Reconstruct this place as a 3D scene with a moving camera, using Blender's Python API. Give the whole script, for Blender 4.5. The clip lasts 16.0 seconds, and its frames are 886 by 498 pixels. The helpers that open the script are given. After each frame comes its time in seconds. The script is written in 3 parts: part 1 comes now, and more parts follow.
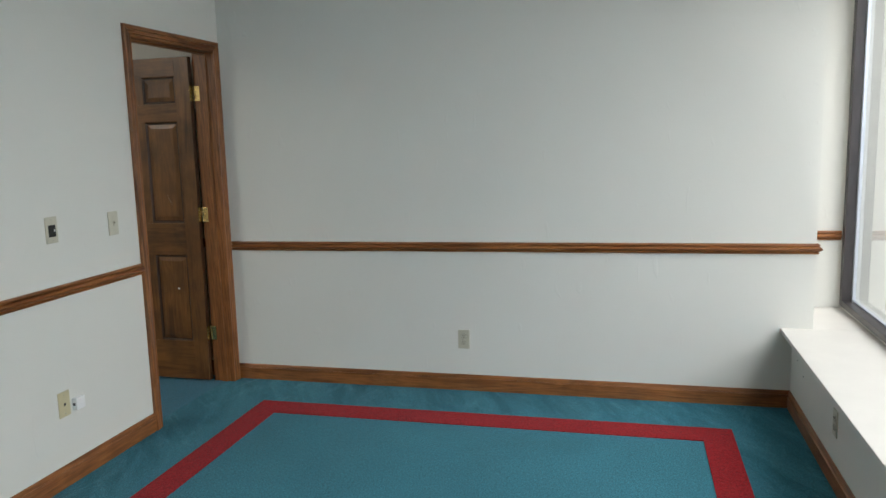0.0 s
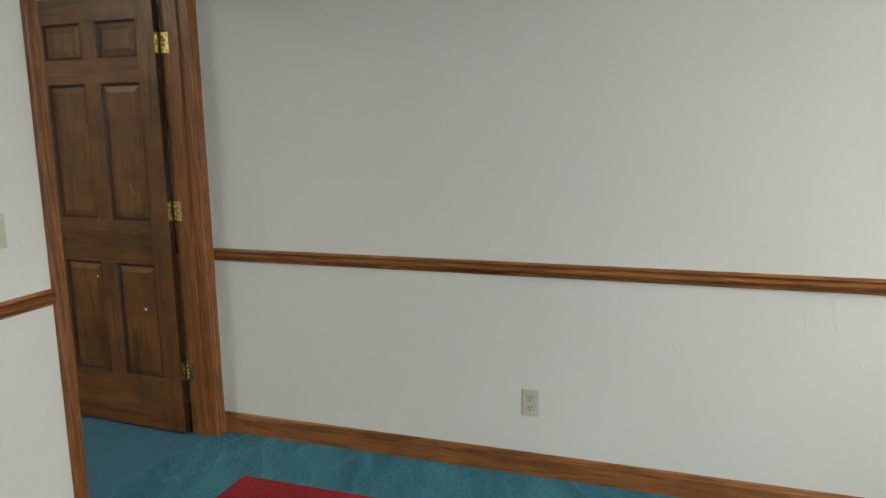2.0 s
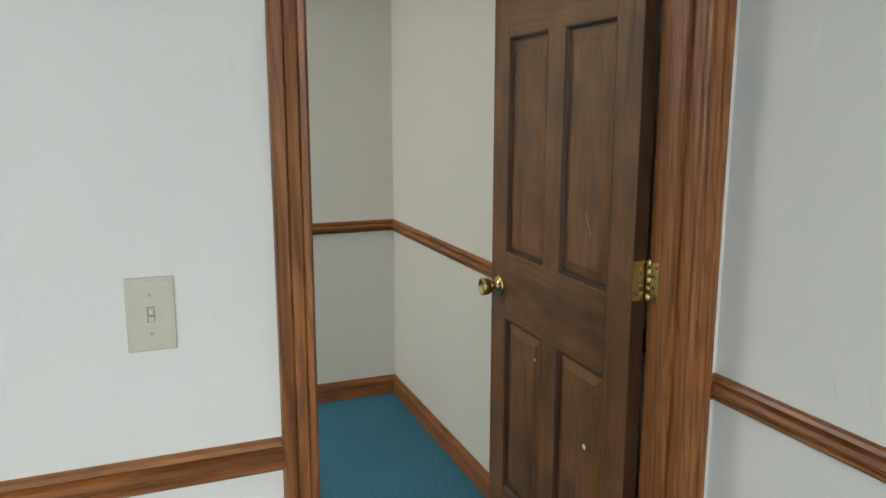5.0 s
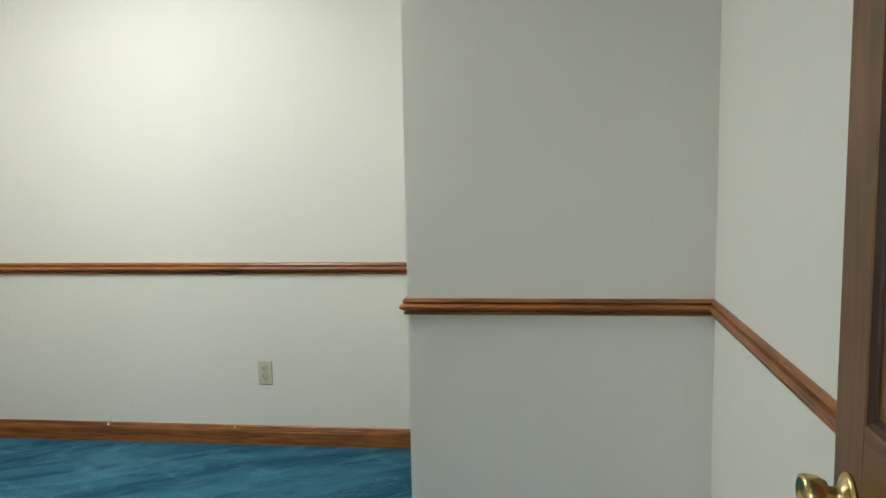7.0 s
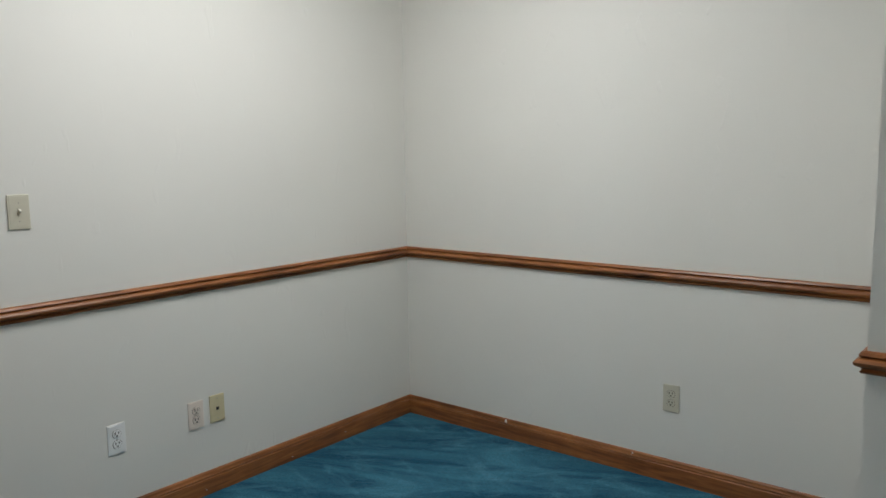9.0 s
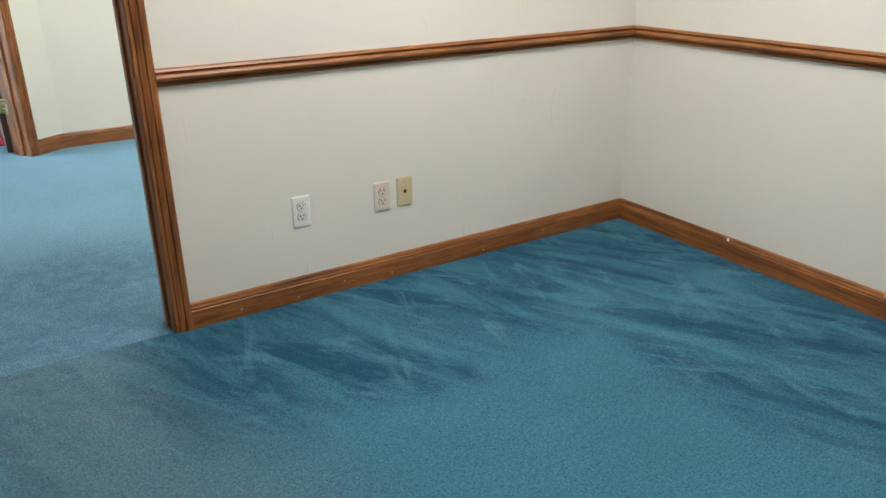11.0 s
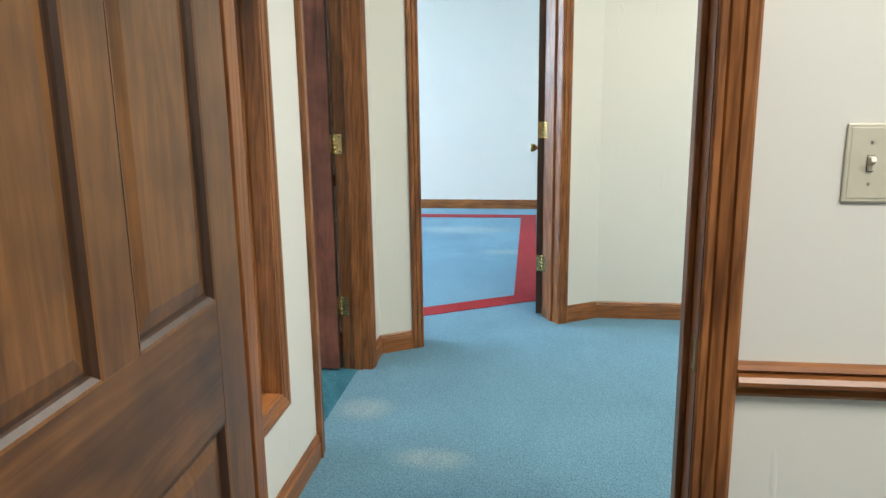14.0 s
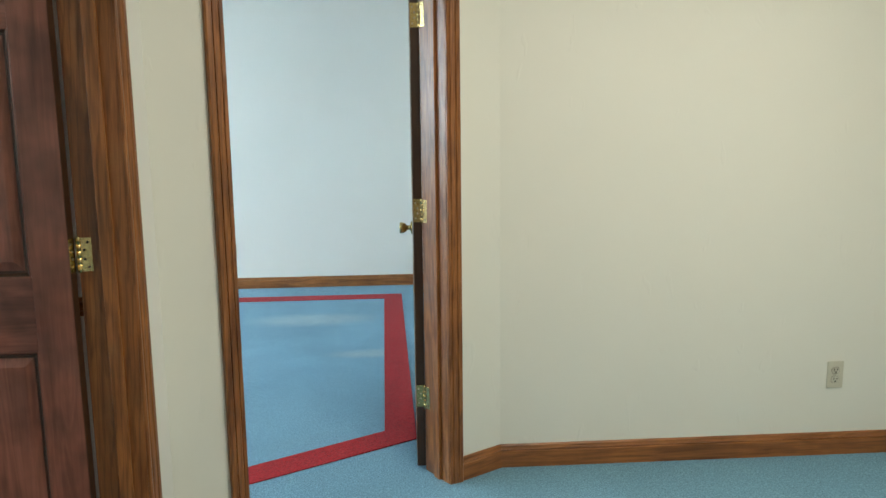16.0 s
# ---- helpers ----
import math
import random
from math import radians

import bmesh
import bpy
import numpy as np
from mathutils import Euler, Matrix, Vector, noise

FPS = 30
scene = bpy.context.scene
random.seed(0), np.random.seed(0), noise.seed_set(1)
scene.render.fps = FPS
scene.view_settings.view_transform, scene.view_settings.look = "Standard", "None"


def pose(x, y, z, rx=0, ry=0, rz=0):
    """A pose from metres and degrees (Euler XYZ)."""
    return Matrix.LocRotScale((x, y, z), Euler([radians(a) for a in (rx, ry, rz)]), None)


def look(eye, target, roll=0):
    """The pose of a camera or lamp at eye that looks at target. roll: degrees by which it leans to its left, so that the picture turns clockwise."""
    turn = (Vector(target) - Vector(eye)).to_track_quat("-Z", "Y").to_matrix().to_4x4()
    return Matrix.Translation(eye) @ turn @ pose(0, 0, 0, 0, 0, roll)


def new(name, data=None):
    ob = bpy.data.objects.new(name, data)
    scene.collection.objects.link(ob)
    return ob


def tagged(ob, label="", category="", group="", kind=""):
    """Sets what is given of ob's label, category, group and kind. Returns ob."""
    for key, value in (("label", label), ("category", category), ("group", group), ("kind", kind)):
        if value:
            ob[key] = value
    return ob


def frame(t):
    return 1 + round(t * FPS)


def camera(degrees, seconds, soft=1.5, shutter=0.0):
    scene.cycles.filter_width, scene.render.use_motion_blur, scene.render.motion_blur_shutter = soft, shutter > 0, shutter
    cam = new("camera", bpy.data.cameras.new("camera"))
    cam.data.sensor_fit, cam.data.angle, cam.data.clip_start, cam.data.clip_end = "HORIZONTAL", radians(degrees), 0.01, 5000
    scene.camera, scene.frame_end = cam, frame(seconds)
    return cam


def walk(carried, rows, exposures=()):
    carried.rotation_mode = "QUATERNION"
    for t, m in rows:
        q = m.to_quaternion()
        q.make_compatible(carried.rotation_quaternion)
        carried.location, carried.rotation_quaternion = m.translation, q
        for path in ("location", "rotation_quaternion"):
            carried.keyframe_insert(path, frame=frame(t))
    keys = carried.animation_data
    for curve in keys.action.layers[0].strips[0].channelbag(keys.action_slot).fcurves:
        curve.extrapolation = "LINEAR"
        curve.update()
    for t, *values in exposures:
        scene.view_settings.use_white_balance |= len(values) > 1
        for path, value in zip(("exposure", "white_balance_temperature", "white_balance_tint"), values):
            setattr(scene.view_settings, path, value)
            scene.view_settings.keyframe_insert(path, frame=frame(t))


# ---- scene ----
cam = camera(60.4, 16.0)
PATH = [
    (0, (2.441, -4.29, 1.506), (1.964, -2.37, 1.213), -1.5),
    (0.5, (2.402, -3.973, 1.501), (1.986, -2.038, 1.215), -1.2),
    (1, (2.324, -3.625, 1.472), (1.883, -1.697, 1.176), -1.1),
    (1.5, (2.244, -3.26, 1.492), (1.729, -1.354, 1.168), -1.1),
    (2, (2.17, -2.883, 1.479), (1.498, -1.032, 1.127), -1.0),
    (2.5, (2.066, -2.532, 1.471), (1.19, -0.769, 1.115), -0.8),
    (3, (1.939, -2.184, 1.455), (0.86, -0.538, 1.103), -1.4),
    (3.5, (1.84, -1.864, 1.418), (0.486, -0.432, 1.077), -2.1),
    (4, (1.689, -1.582, 1.42), (0.096, -0.417, 1.097), -2.3),
    (4.2, (1.602, -1.49, 1.443), (-0.056, -0.423, 1.105), -1.4),
    (6.3, (0.513, -0.635, 1.375), (-1.461, -0.392, 1.122), -1.0),
    (6.5, (0.419, -0.590, 1.361), (-1.568, -0.464, 1.129), -0.9),
    (7, (0.193, -0.507, 1.353), (-1.781, -0.743, 1.131), -1.0),
    (7.5, (-0.089, -0.437, 1.355), (-1.966, -1.089, 1.132), -1.7),
    (8, (-0.185, -0.484, 1.374), (-1.912, -1.473, 1.17), -2.1),
    (8.2, (-0.216, -0.514, 1.384), (-1.885, -1.6, 1.194), -2.1),
    (10.3, (-0.546, -0.661, 1.337), (-1.839, -2.084, 0.787), -0.2),
    (10.5, (-0.587, -0.677, 1.317), (-1.794, -2.138, 0.677), -0.3),
    (11, (-0.697, -0.764, 1.259), (-1.685, -2.331, 0.507), -0.7),
    (11.5, (-0.833, -0.847, 1.275), (-1.562, -2.532, 0.482), -1.4),
    (12, (-0.952, -1.005, 1.265), (-1.332, -2.803, 0.474), -2.0),
    (12.5, (-1.037, -1.21, 1.266), (-1.033, -3.055, 0.494), -2.5),
    (13, (-1.0, -1.472, 1.273), (-0.789, -3.344, 0.602), -1.8),
    (13.5, (-0.936, -1.759, 1.312), (-0.686, -3.666, 0.764), -1.2),
    (14, (-0.915, -2.08, 1.335), (-0.66, -4.016, 0.904), -0.8),
    (14.5, (-0.892, -2.429, 1.374), (-0.632, -4.379, 1.008), -0.8),
    (15, (-0.809, -2.774, 1.363), (-0.618, -4.74, 1.046), -0.7),
    (15.2, (-0.791, -2.91, 1.347), (-0.648, -4.881, 1.045), -0.6),
    (15.5, (-0.788, -3.081, 1.374), (-0.723, -5.057, 1.071), -1.1),
    (16, (-0.819, -3.392, 1.38), (-0.943, -5.364, 1.067), -0.7),
]
EXPOSURES = [(0, -0.42, 6750, 10), (0.5, -0.5, 7200, 14), (1.5, -0.28, 7800, 14), (2, -0.3, 7300, 10), (2.5, -0.2, 7400, 10), (3.5, -0.05, 7000, 10), (4.2, -0.05, 6700, 10),
             (6.3, 0.45, 6700, 10), (7, 0.22, 6400, 4), (8.2, -0.35, 6100, 11), (10.3, -0.2, 6400, 10), (11, 0.42, 6700, 13), (12.5, 0.7, 6800, 10),
             (13.5, 0.45, 6800, 9), (14, 0.3, 6600, 9), (15, 0.12, 6400, 8), (16, -0.1, 7100, 7)]
walk(cam, [(t, look(eye, target, roll)) for t, eye, target, roll in PATH], EXPOSURES)

# ---------------------------------------------------------------- world and lights
world = bpy.data.worlds.new("sky")
scene.world = world
world.use_nodes = True
wn = world.node_tree
sky = wn.nodes.new("ShaderNodeTexSky")
sky.sky_type = 'NISHITA'
sky.sun_disc = False
sky.sun_elevation = radians(48)
sky.sun_rotation = radians(250)
wn.links.new(sky.outputs[0], wn.nodes["Background"].inputs[0])
wn.nodes["Background"].inputs[1].default_value = 0.1


def lamp(name, kind, m, energy, colour, size=(1, 1)):
    d = bpy.data.lights.new(name, kind)
    d.energy, d.color = energy, colour
    if kind == 'AREA':
        d.shape, d.size, d.size_y = 'RECTANGLE', size[0], size[1]
    ob = new(name, d)
    ob.matrix_world = m
    return ob


sun = lamp("sun", 'SUN', look((-20, 7, 24), (0, 0, 0)), 3.0, (1.0, 0.95, 0.88))
sun.data.angle = radians(0.5)
# skylight coming in at the big windows of the two offices
lamp("window_light_office", 'AREA', look((5.1, -3.1, 3.35), (1.6, -3.1, 0.3)), 370, (0.945, 0.975, 1.0), (6.6, 2.9))
lamp("window_light_far_office", 'AREA', look((4.75, -7.95, 2.35), (0.6, -7.95, 0.3)), 400, (0.64, 0.81, 1.0), (4.2, 2.4))
# fluorescent ceiling panels
lamp("panel_light_den", 'AREA', look((-1.9, -2.2, 2.585), (-1.9, -2.2, 0)), 34, (1.0, 0.98, 0.94), (1.16, 0.56))
lamp("panel_light_hall", 'AREA', look((-1.9, -4.7, 2.585), (-1.9, -4.7, 0)), 43, (1.0, 0.975, 0.90), (1.16, 0.56))

# ---------------------------------------------------------------- materials


def material(name):
    m = bpy.data.materials.new(name)
    m.use_nodes = True
    return m, m.node_tree, m.node_tree.nodes["Principled BSDF"]


def node(nt, kind, **sockets):
    n = nt.nodes.new(kind)
    for k, v in sockets.items():
        n.inputs[k.replace("_", " ")].default_value = v
    return n


def coords(nt, scale, which="Object"):
    tc = nt.nodes.new("ShaderNodeTexCoord")
    mp = nt.nodes.new("ShaderNodeMapping")
    mp.inputs["Scale"].default_value = scale
    nt.links.new(tc.outputs[which], mp.inputs[0])
    return mp.outputs[0]


def noise_tex(nt, vec, scale, detail=3.0, rough=0.55, distort=0.0):
    n = node(nt, "ShaderNodeTexNoise", Scale=scale, Detail=detail, Roughness=rough, Distortion=distort)
    nt.links.new(vec, n.inputs["Vector"])
    return n.outputs[0]


def ramp(nt, fac, stops):
    r = nt.nodes.new("ShaderNodeValToRGB")
    e = r.color_ramp.elements
    while len(e) < len(stops):
        e.new(0.5)
    for el, (p, c) in zip(e, stops):
        el.position, el.color = p, (*c, 1)
    nt.links.new(fac, r.inputs[0])
    return r.outputs[0]


def mix(nt, a, b, fac, kind='MIX'):
    m = nt.nodes.new("ShaderNodeMix")
    m.data_type, m.blend_type = 'RGBA', kind
    if isinstance(fac, float):
        m.inputs[0].default_value = fac
    else:
        nt.links.new(fac, m.inputs[0])
    for sock, v in ((m.inputs[6], a), (m.inputs[7], b)):
        if isinstance(v, tuple):
            sock.default_value = (*v, 1)
        else:
            nt.links.new(v, sock)
    return m.outputs[2]


def bump(nt, bsdf, heights):
    last = None
    for h, strength, dist in heights:
        b = node(nt, "ShaderNodeBump", Strength=strength, Distance=dist)
        nt.links.new(h, b.inputs["Height"])
        if last:
            nt.links.new(last, b.inputs["Normal"])
        last = b.outputs[0]
    nt.links.new(last, bsdf.inputs["Normal"])


def wall_paint(name, colour):
    m, nt, b = material(name)
    v = coords(nt, (1, 1, 1))
    big = noise_tex(nt, v, 0.9, 3)
    dirt = ramp(nt, big, [(0.3, tuple(c * 0.95 for c in colour)), (0.7, colour)])
    fine = noise_tex(nt, v, 90, 4, 0.6)
    dab = noise_tex(nt, coords(nt, (1, 1, 0.38)), 15, 2, 0.5, 0.6)
    ridge = ramp(nt, dab, [(0.66, (0, 0, 0)), (0.71, (1, 1, 1))])
    b.inputs["Roughness"].default_value = 0.62
    b.inputs["Specular IOR Level"].default_value = 0.3
    nt.links.new(dirt, b.inputs["Base Color"])
    bump(nt, b, [(fine, 0.12, 0.002), (ridge, 0.45, 0.0018)])
    return m


def wood(name, dark, light, vertical, rough=0.38, blotch=0.35, grain_mix=0.7, figure=0.0):
    m, nt, b = material(name)
    s = (1, 1, 0.045) if vertical else (0.045, 0.045, 1)
    v = coords(nt, s)
    grain = noise_tex(nt, v, 95, 5, 0.65, 0.4)
    s2 = (1, 1, 0.10) if vertical else (0.10, 0.10, 1)
    rings = noise_tex(nt, coords(nt, s2), 16, 3, 0.5, 1.2)
    col = ramp(nt, rings, [(0.30, dark), (0.52, light), (0.62, tuple((a + c) / 2 for a, c in zip(dark, light))), (0.72, light)])
    pores = ramp(nt, grain, [(0.36, (0.42, 0.36, 0.32)), (0.56, (1, 1, 1))])
    col = mix(nt, col, pores, grain_mix, 'MULTIPLY')
    if figure:
        w = node(nt, "ShaderNodeTexWave", Scale=34.0, Distortion=7.0, Detail=2.0, Detail_Scale=1.3)
        w.bands_direction = 'DIAGONAL'
        nt.links.new(coords(nt, (1, 1, 0.07) if vertical else (0.07, 0.07, 1)), w.inputs["Vector"])
        arcs = ramp(nt, w.outputs[1], [(0.05, (0.46, 0.40, 0.36)), (0.30, (1, 1, 1))])
        col = mix(nt, col, arcs, figure, 'MULTIPLY')
    stain = noise_tex(nt, coords(nt, (1, 1, 1)), 5, 3, 0.6)
    stain = ramp(nt, stain, [(0.3, (1 - blotch,) * 3), (0.6, (1, 1, 1))])
    col = mix(nt, col, stain, 1.0, 'MULTIPLY')
    nt.links.new(col, b.inputs["Base Color"])
    b.inputs["Roughness"].default_value = rough
    bump(nt, b, [(grain, 0.10, 0.0012)])
    return m


def slope(nt, vec, axis, lo, hi):
    """Rises smoothly from 0 at lo to 1 at hi along an axis."""
    sep = nt.nodes.new("ShaderNodeSeparateXYZ")
    nt.links.new(vec, sep.inputs[0])
    m = nt.nodes.new("ShaderNodeMapRange")
    m.interpolation_type = 'SMOOTHSTEP'
    flip = lo > hi
    for k, v in zip((1, 2, 3, 4), (hi, lo, 1, 0) if flip else (lo, hi, 0, 1)):
        m.inputs[k].default_value = v
    nt.links.new(sep.outputs[axis], m.inputs[0])
    return m.outputs[0]


def calc(nt, op, a, b):
    m = nt.nodes.new("ShaderNodeMath")
    m.operation = op
    for sock, v in zip(m.inputs, (a, b)):
        if isinstance(v, (int, float)):
            sock.default_value = v
        else:
            nt.links.new(v, sock)
    return m.outputs[0]


def spot(nt, vec, x, y, rx, ry):
    """A soft-edged blot round a place on the floor."""
    mp = nt.nodes.new("ShaderNodeMapping")
    mp.vector_type = 'POINT'
    mp.inputs["Location"].default_value = (-x / rx, -y / ry, 0)
    mp.inputs["Scale"].default_value = (1 / rx, 1 / ry, 0)
    nt.links.new(vec, mp.inputs[0])
    ln = nt.nodes.new("ShaderNodeVectorMath")
    ln.operation = 'LENGTH'
    nt.links.new(mp.outputs[0], ln.inputs[0])
    m = nt.nodes.new("ShaderNodeMapRange")
    m.interpolation_type = 'SMOOTHSTEP'
    for k, v in zip((1, 2, 3, 4), (0.25, 1.0, 1.0, 0.0)):
        m.inputs[k].default_value = v
    nt.links.new(ln.outputs["Value"], m.inputs[0])
    return m.outputs[0]


def strokes(nt, turn, wide, long, scale_jitter):
    """Long narrow marks of a vacuum head, turned about the vertical."""
    tc = nt.nodes.new("ShaderNodeTexCoord")
    mp = nt.nodes.new("ShaderNodeMapping")
    mp.vector_type = 'TEXTURE'
    mp.inputs["Rotation"].default_value = (0, 0, radians(turn))
    mp.inputs["Scale"].default_value = (wide, long, 1)
    nt.links.new(tc.outputs["Object"], mp.inputs[0])
    return noise_tex(nt, mp.outputs[0], 1.0, 4.0, 0.62, scale_jitter)


def carpet(name, worn, deep, pale, edges=(), light_pools=(), soil_shade=(), marks=1.0, colour_light_pool=(0.37, 0.45, 0.45), colour_soil_shade=(0.090, 0.165, 0.205)):
    """Cut pile: a worn middle; along the edges (axis, from, to) a darker tone brushed in strokes; at given places
    painted pools of daylight, and dark spots that serve for trodden dirt and for painted shade.
    """
    m, nt, b = material(name)
    v = coords(nt, (1, 1, 1))
    cloud = noise_tex(nt, v, 1.7, 3, 0.6, 0.5)
    col = ramp(nt, cloud, [(0.3, tuple(c * 0.90 for c in worn)), (0.7, tuple(c * 1.08 for c in worn))])
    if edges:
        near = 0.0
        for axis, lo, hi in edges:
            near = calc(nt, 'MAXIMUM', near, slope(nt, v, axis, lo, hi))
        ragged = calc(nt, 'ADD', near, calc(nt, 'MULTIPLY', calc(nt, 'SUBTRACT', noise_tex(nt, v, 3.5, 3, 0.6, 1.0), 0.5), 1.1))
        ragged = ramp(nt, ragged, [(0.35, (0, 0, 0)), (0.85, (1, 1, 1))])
        # towards the edges the colour goes darker, crossed by paler strokes
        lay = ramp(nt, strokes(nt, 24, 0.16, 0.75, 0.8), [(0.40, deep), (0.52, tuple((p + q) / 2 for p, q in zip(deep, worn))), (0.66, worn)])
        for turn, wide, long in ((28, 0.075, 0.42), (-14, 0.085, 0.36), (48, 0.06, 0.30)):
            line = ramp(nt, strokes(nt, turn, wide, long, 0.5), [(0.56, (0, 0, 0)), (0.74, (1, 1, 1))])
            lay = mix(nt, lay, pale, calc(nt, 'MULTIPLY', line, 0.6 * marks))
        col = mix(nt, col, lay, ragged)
    else:
        line = ramp(nt, strokes(nt, 15, 0.10, 0.6, 0.6), [(0.58, (0, 0, 0)), (0.72, (1, 1, 1))])
        col = mix(nt, col, pale, calc(nt, 'MULTIPLY', line, 0.3 * marks))
    torn = ramp(nt, noise_tex(nt, v, 14, 4, 0.65, 0.6), [(0.30, (0.55, 0.55, 0.55)), (0.58, (1, 1, 1))])
    for x, y, rx, ry in soil_shade:
        col = mix(nt, col, colour_soil_shade, calc(nt, 'MULTIPLY', calc(nt, 'MULTIPLY', spot(nt, v, x, y, rx, ry), torn), 0.8))
    for x, y, rx, ry in light_pools:
        col = mix(nt, col, colour_light_pool, calc(nt, 'MULTIPLY', calc(nt, 'MULTIPLY', spot(nt, v, x, y, rx, ry), torn), 0.48))
    tuft = noise_tex(nt, v, 150, 3, 0.75)
    tone = ramp(nt, tuft, [(0.34, (0.36, 0.36, 0.36)), (0.62, (1.42, 1.42, 1.42))])
    col = mix(nt, col, tone, 0.75, 'MULTIPLY')
    clump = noise_tex(nt, v, 55, 3, 0.65)
    tone2 = ramp(nt, clump, [(0.3, (0.82, 0.82, 0.82)), (0.7, (1.10, 1.10, 1.10))])
    col = mix(nt, col, tone2, 0.8, 'MULTIPLY')
    nt.links.new(col, b.inputs["Base Color"])
    b.inputs["Roughness"].default_value = 0.95
    b.inputs["Specular IOR Level"].default_value = 0.1
    b.inputs["Sheen Weight"].default_value = 0.06
    b.inputs["Sheen Roughness"].default_value = 0.5
    bump(nt, b, [(tuft, 0.5, 0.006), (clump, 0.35, 0.008)])
    return m


def simple(name, colour, rough=0.4, metal=0.0, wear=0.12, scale=40):
    m, nt, b = material(name)
    n = noise_tex(nt, coords(nt, (1, 1, 1)), scale, 4)
    col = ramp(nt, n, [(0.3, tuple(c * (1 - wear) for c in colour)), (0.7, colour)])
    nt.links.new(col, b.inputs["Base Color"])
    b.inputs["Roughness"].default_value = rough
    b.inputs["Metallic"].default_value = metal
    return m


PAINT = wall_paint("off_white_paint", (0.735, 0.722, 0.668))
CREAM = wall_paint("cream_paint", (0.74, 0.725, 0.645))
CEIL = wall_paint("ceiling_white", (0.80, 0.79, 0.76))
OAK_V = wood("oak_upright", (0.180, 0.060, 0.016), (0.370, 0.140, 0.041), True, 0.36, 0.3, 0.6, 0.5)
OAK_H = wood("oak_level", (0.180, 0.060, 0.016), (0.370, 0.140, 0.041), False, 0.36, 0.3, 0.55, 0.22)
DOOR_V = wood("door_wood_upright", (0.105, 0.040, 0.010), (0.215, 0.090, 0.024), True, 0.33, 0.5, 0.4)
DOOR_H = wood("door_wood_level", (0.105, 0.040, 0.010), (0.215, 0.090, 0.024), False, 0.33, 0.5, 0.4)
RED_V = wood("red_door_wood_upright", (0.160, 0.053, 0.032), (0.290, 0.105, 0.066), True, 0.36, 0.55, 0.35)
RED_H = wood("red_door_wood_level", (0.160, 0.053, 0.032), (0.290, 0.105, 0.066), False, 0.36, 0.55, 0.35)
DOOR_G = wood("door_groove_stain_gap_shade", (0.030, 0.011, 0.004), (0.060, 0.024, 0.009), True, 0.4, 0.3, 0.4)
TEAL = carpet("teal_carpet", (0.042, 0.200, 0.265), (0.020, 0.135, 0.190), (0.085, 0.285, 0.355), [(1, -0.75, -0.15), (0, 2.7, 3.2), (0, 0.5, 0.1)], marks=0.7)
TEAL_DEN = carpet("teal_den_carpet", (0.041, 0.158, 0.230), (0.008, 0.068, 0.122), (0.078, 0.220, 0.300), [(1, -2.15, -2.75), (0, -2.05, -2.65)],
                  # trodden dirt on the walk through the den
                  soil_shade=[(-0.78, -3.05, 0.42, 0.9), (-0.9, -2.0, 0.6, 1.1)])
HALLC = carpet("hall_carpet", (0.150, 0.305, 0.405), (0.075, 0.200, 0.285), (0.185, 0.370, 0.455),
               # patches of daylight painted into the carpet as a paler colour
               light_pools=[(-0.19, -4.98, 0.17, 0.15), (-0.53, -4.58, 0.20, 0.11), (-0.54, -4.20, 0.13, 0.10), (-1.65, -5.48, 0.14, 0.10), (-0.66, -8.0, 0.35, 0.12), (-0.2, -8.9, 0.6, 0.25)],
               # shadow band beyond the den threshold, put into the carpet colour
               soil_shade=[(-0.8, -3.40, 0.9, 0.42), (-0.7, -3.95, 1.3, 0.60)], colour_soil_shade=(0.050, 0.120, 0.190))
RED = carpet("red_carpet", (0.33, 0.013, 0.018), (0.25, 0.009, 0.014), (0.40, 0.03, 0.03), marks=0.5)
BRASS = simple("brass", (0.66, 0.50, 0.22), 0.26, 1.0, 0.2, 60)
IVORY = simple("ivory_plastic", (0.56, 0.53, 0.42), 0.35, 0, 0.05)
WHITEP = simple("white_plastic", (0.80, 0.80, 0.78), 0.3, 0, 0.04)
PINKP = simple("pinkish_plastic", (0.70, 0.62, 0.54), 0.35, 0, 0.05)
BEIGE = simple("beige_plastic", (0.60, 0.53, 0.33), 0.38, 0, 0.06)
SLOT = simple("dark_slot", (0.02, 0.018, 0.016), 0.5)
# shadow colour of the ring round each receptacle
RIM_SHADE = simple("outlet_rim_shade", (0.16, 0.12, 0.09), 0.7)
SCREW = simple("screw_steel", (0.45, 0.42, 0.36), 0.35, 1.0)
BRONZE = simple("bronze_frame", (0.060, 0.052, 0.052), 0.4, 0.3, 0.2, 12)
LAMIN = simple("sill_laminate", (0.74, 0.71, 0.66), 0.35, 0, 0.05, 6)
ALUM = simple("pale_aluminium", (0.62, 0.66, 0.72), 0.4, 0.6, 0.08, 20)
CONC = simple("pale_concrete", (0.45, 0.44, 0.42), 0.85, 0, 0.2, 1.5)
FACADE = simple("pale_facade", (0.62, 0.60, 0.57), 0.8, 0, 0.12, 0.8)
ROOF = simple("roof_grey", (0.20, 0.20, 0.20), 0.8)
GLASS, gnt, gb = material("window_glass")
gb.inputs["Transmission Weight"].default_value = 1.0
gb.inputs["Roughness"].default_value = 0.0
gb.inputs["IOR"].default_value = 1.45
gb.inputs["Base Color"].default_value = (0.96, 0.98, 0.98, 1)
PANEL, pnt, pb = material("light_diffuser")
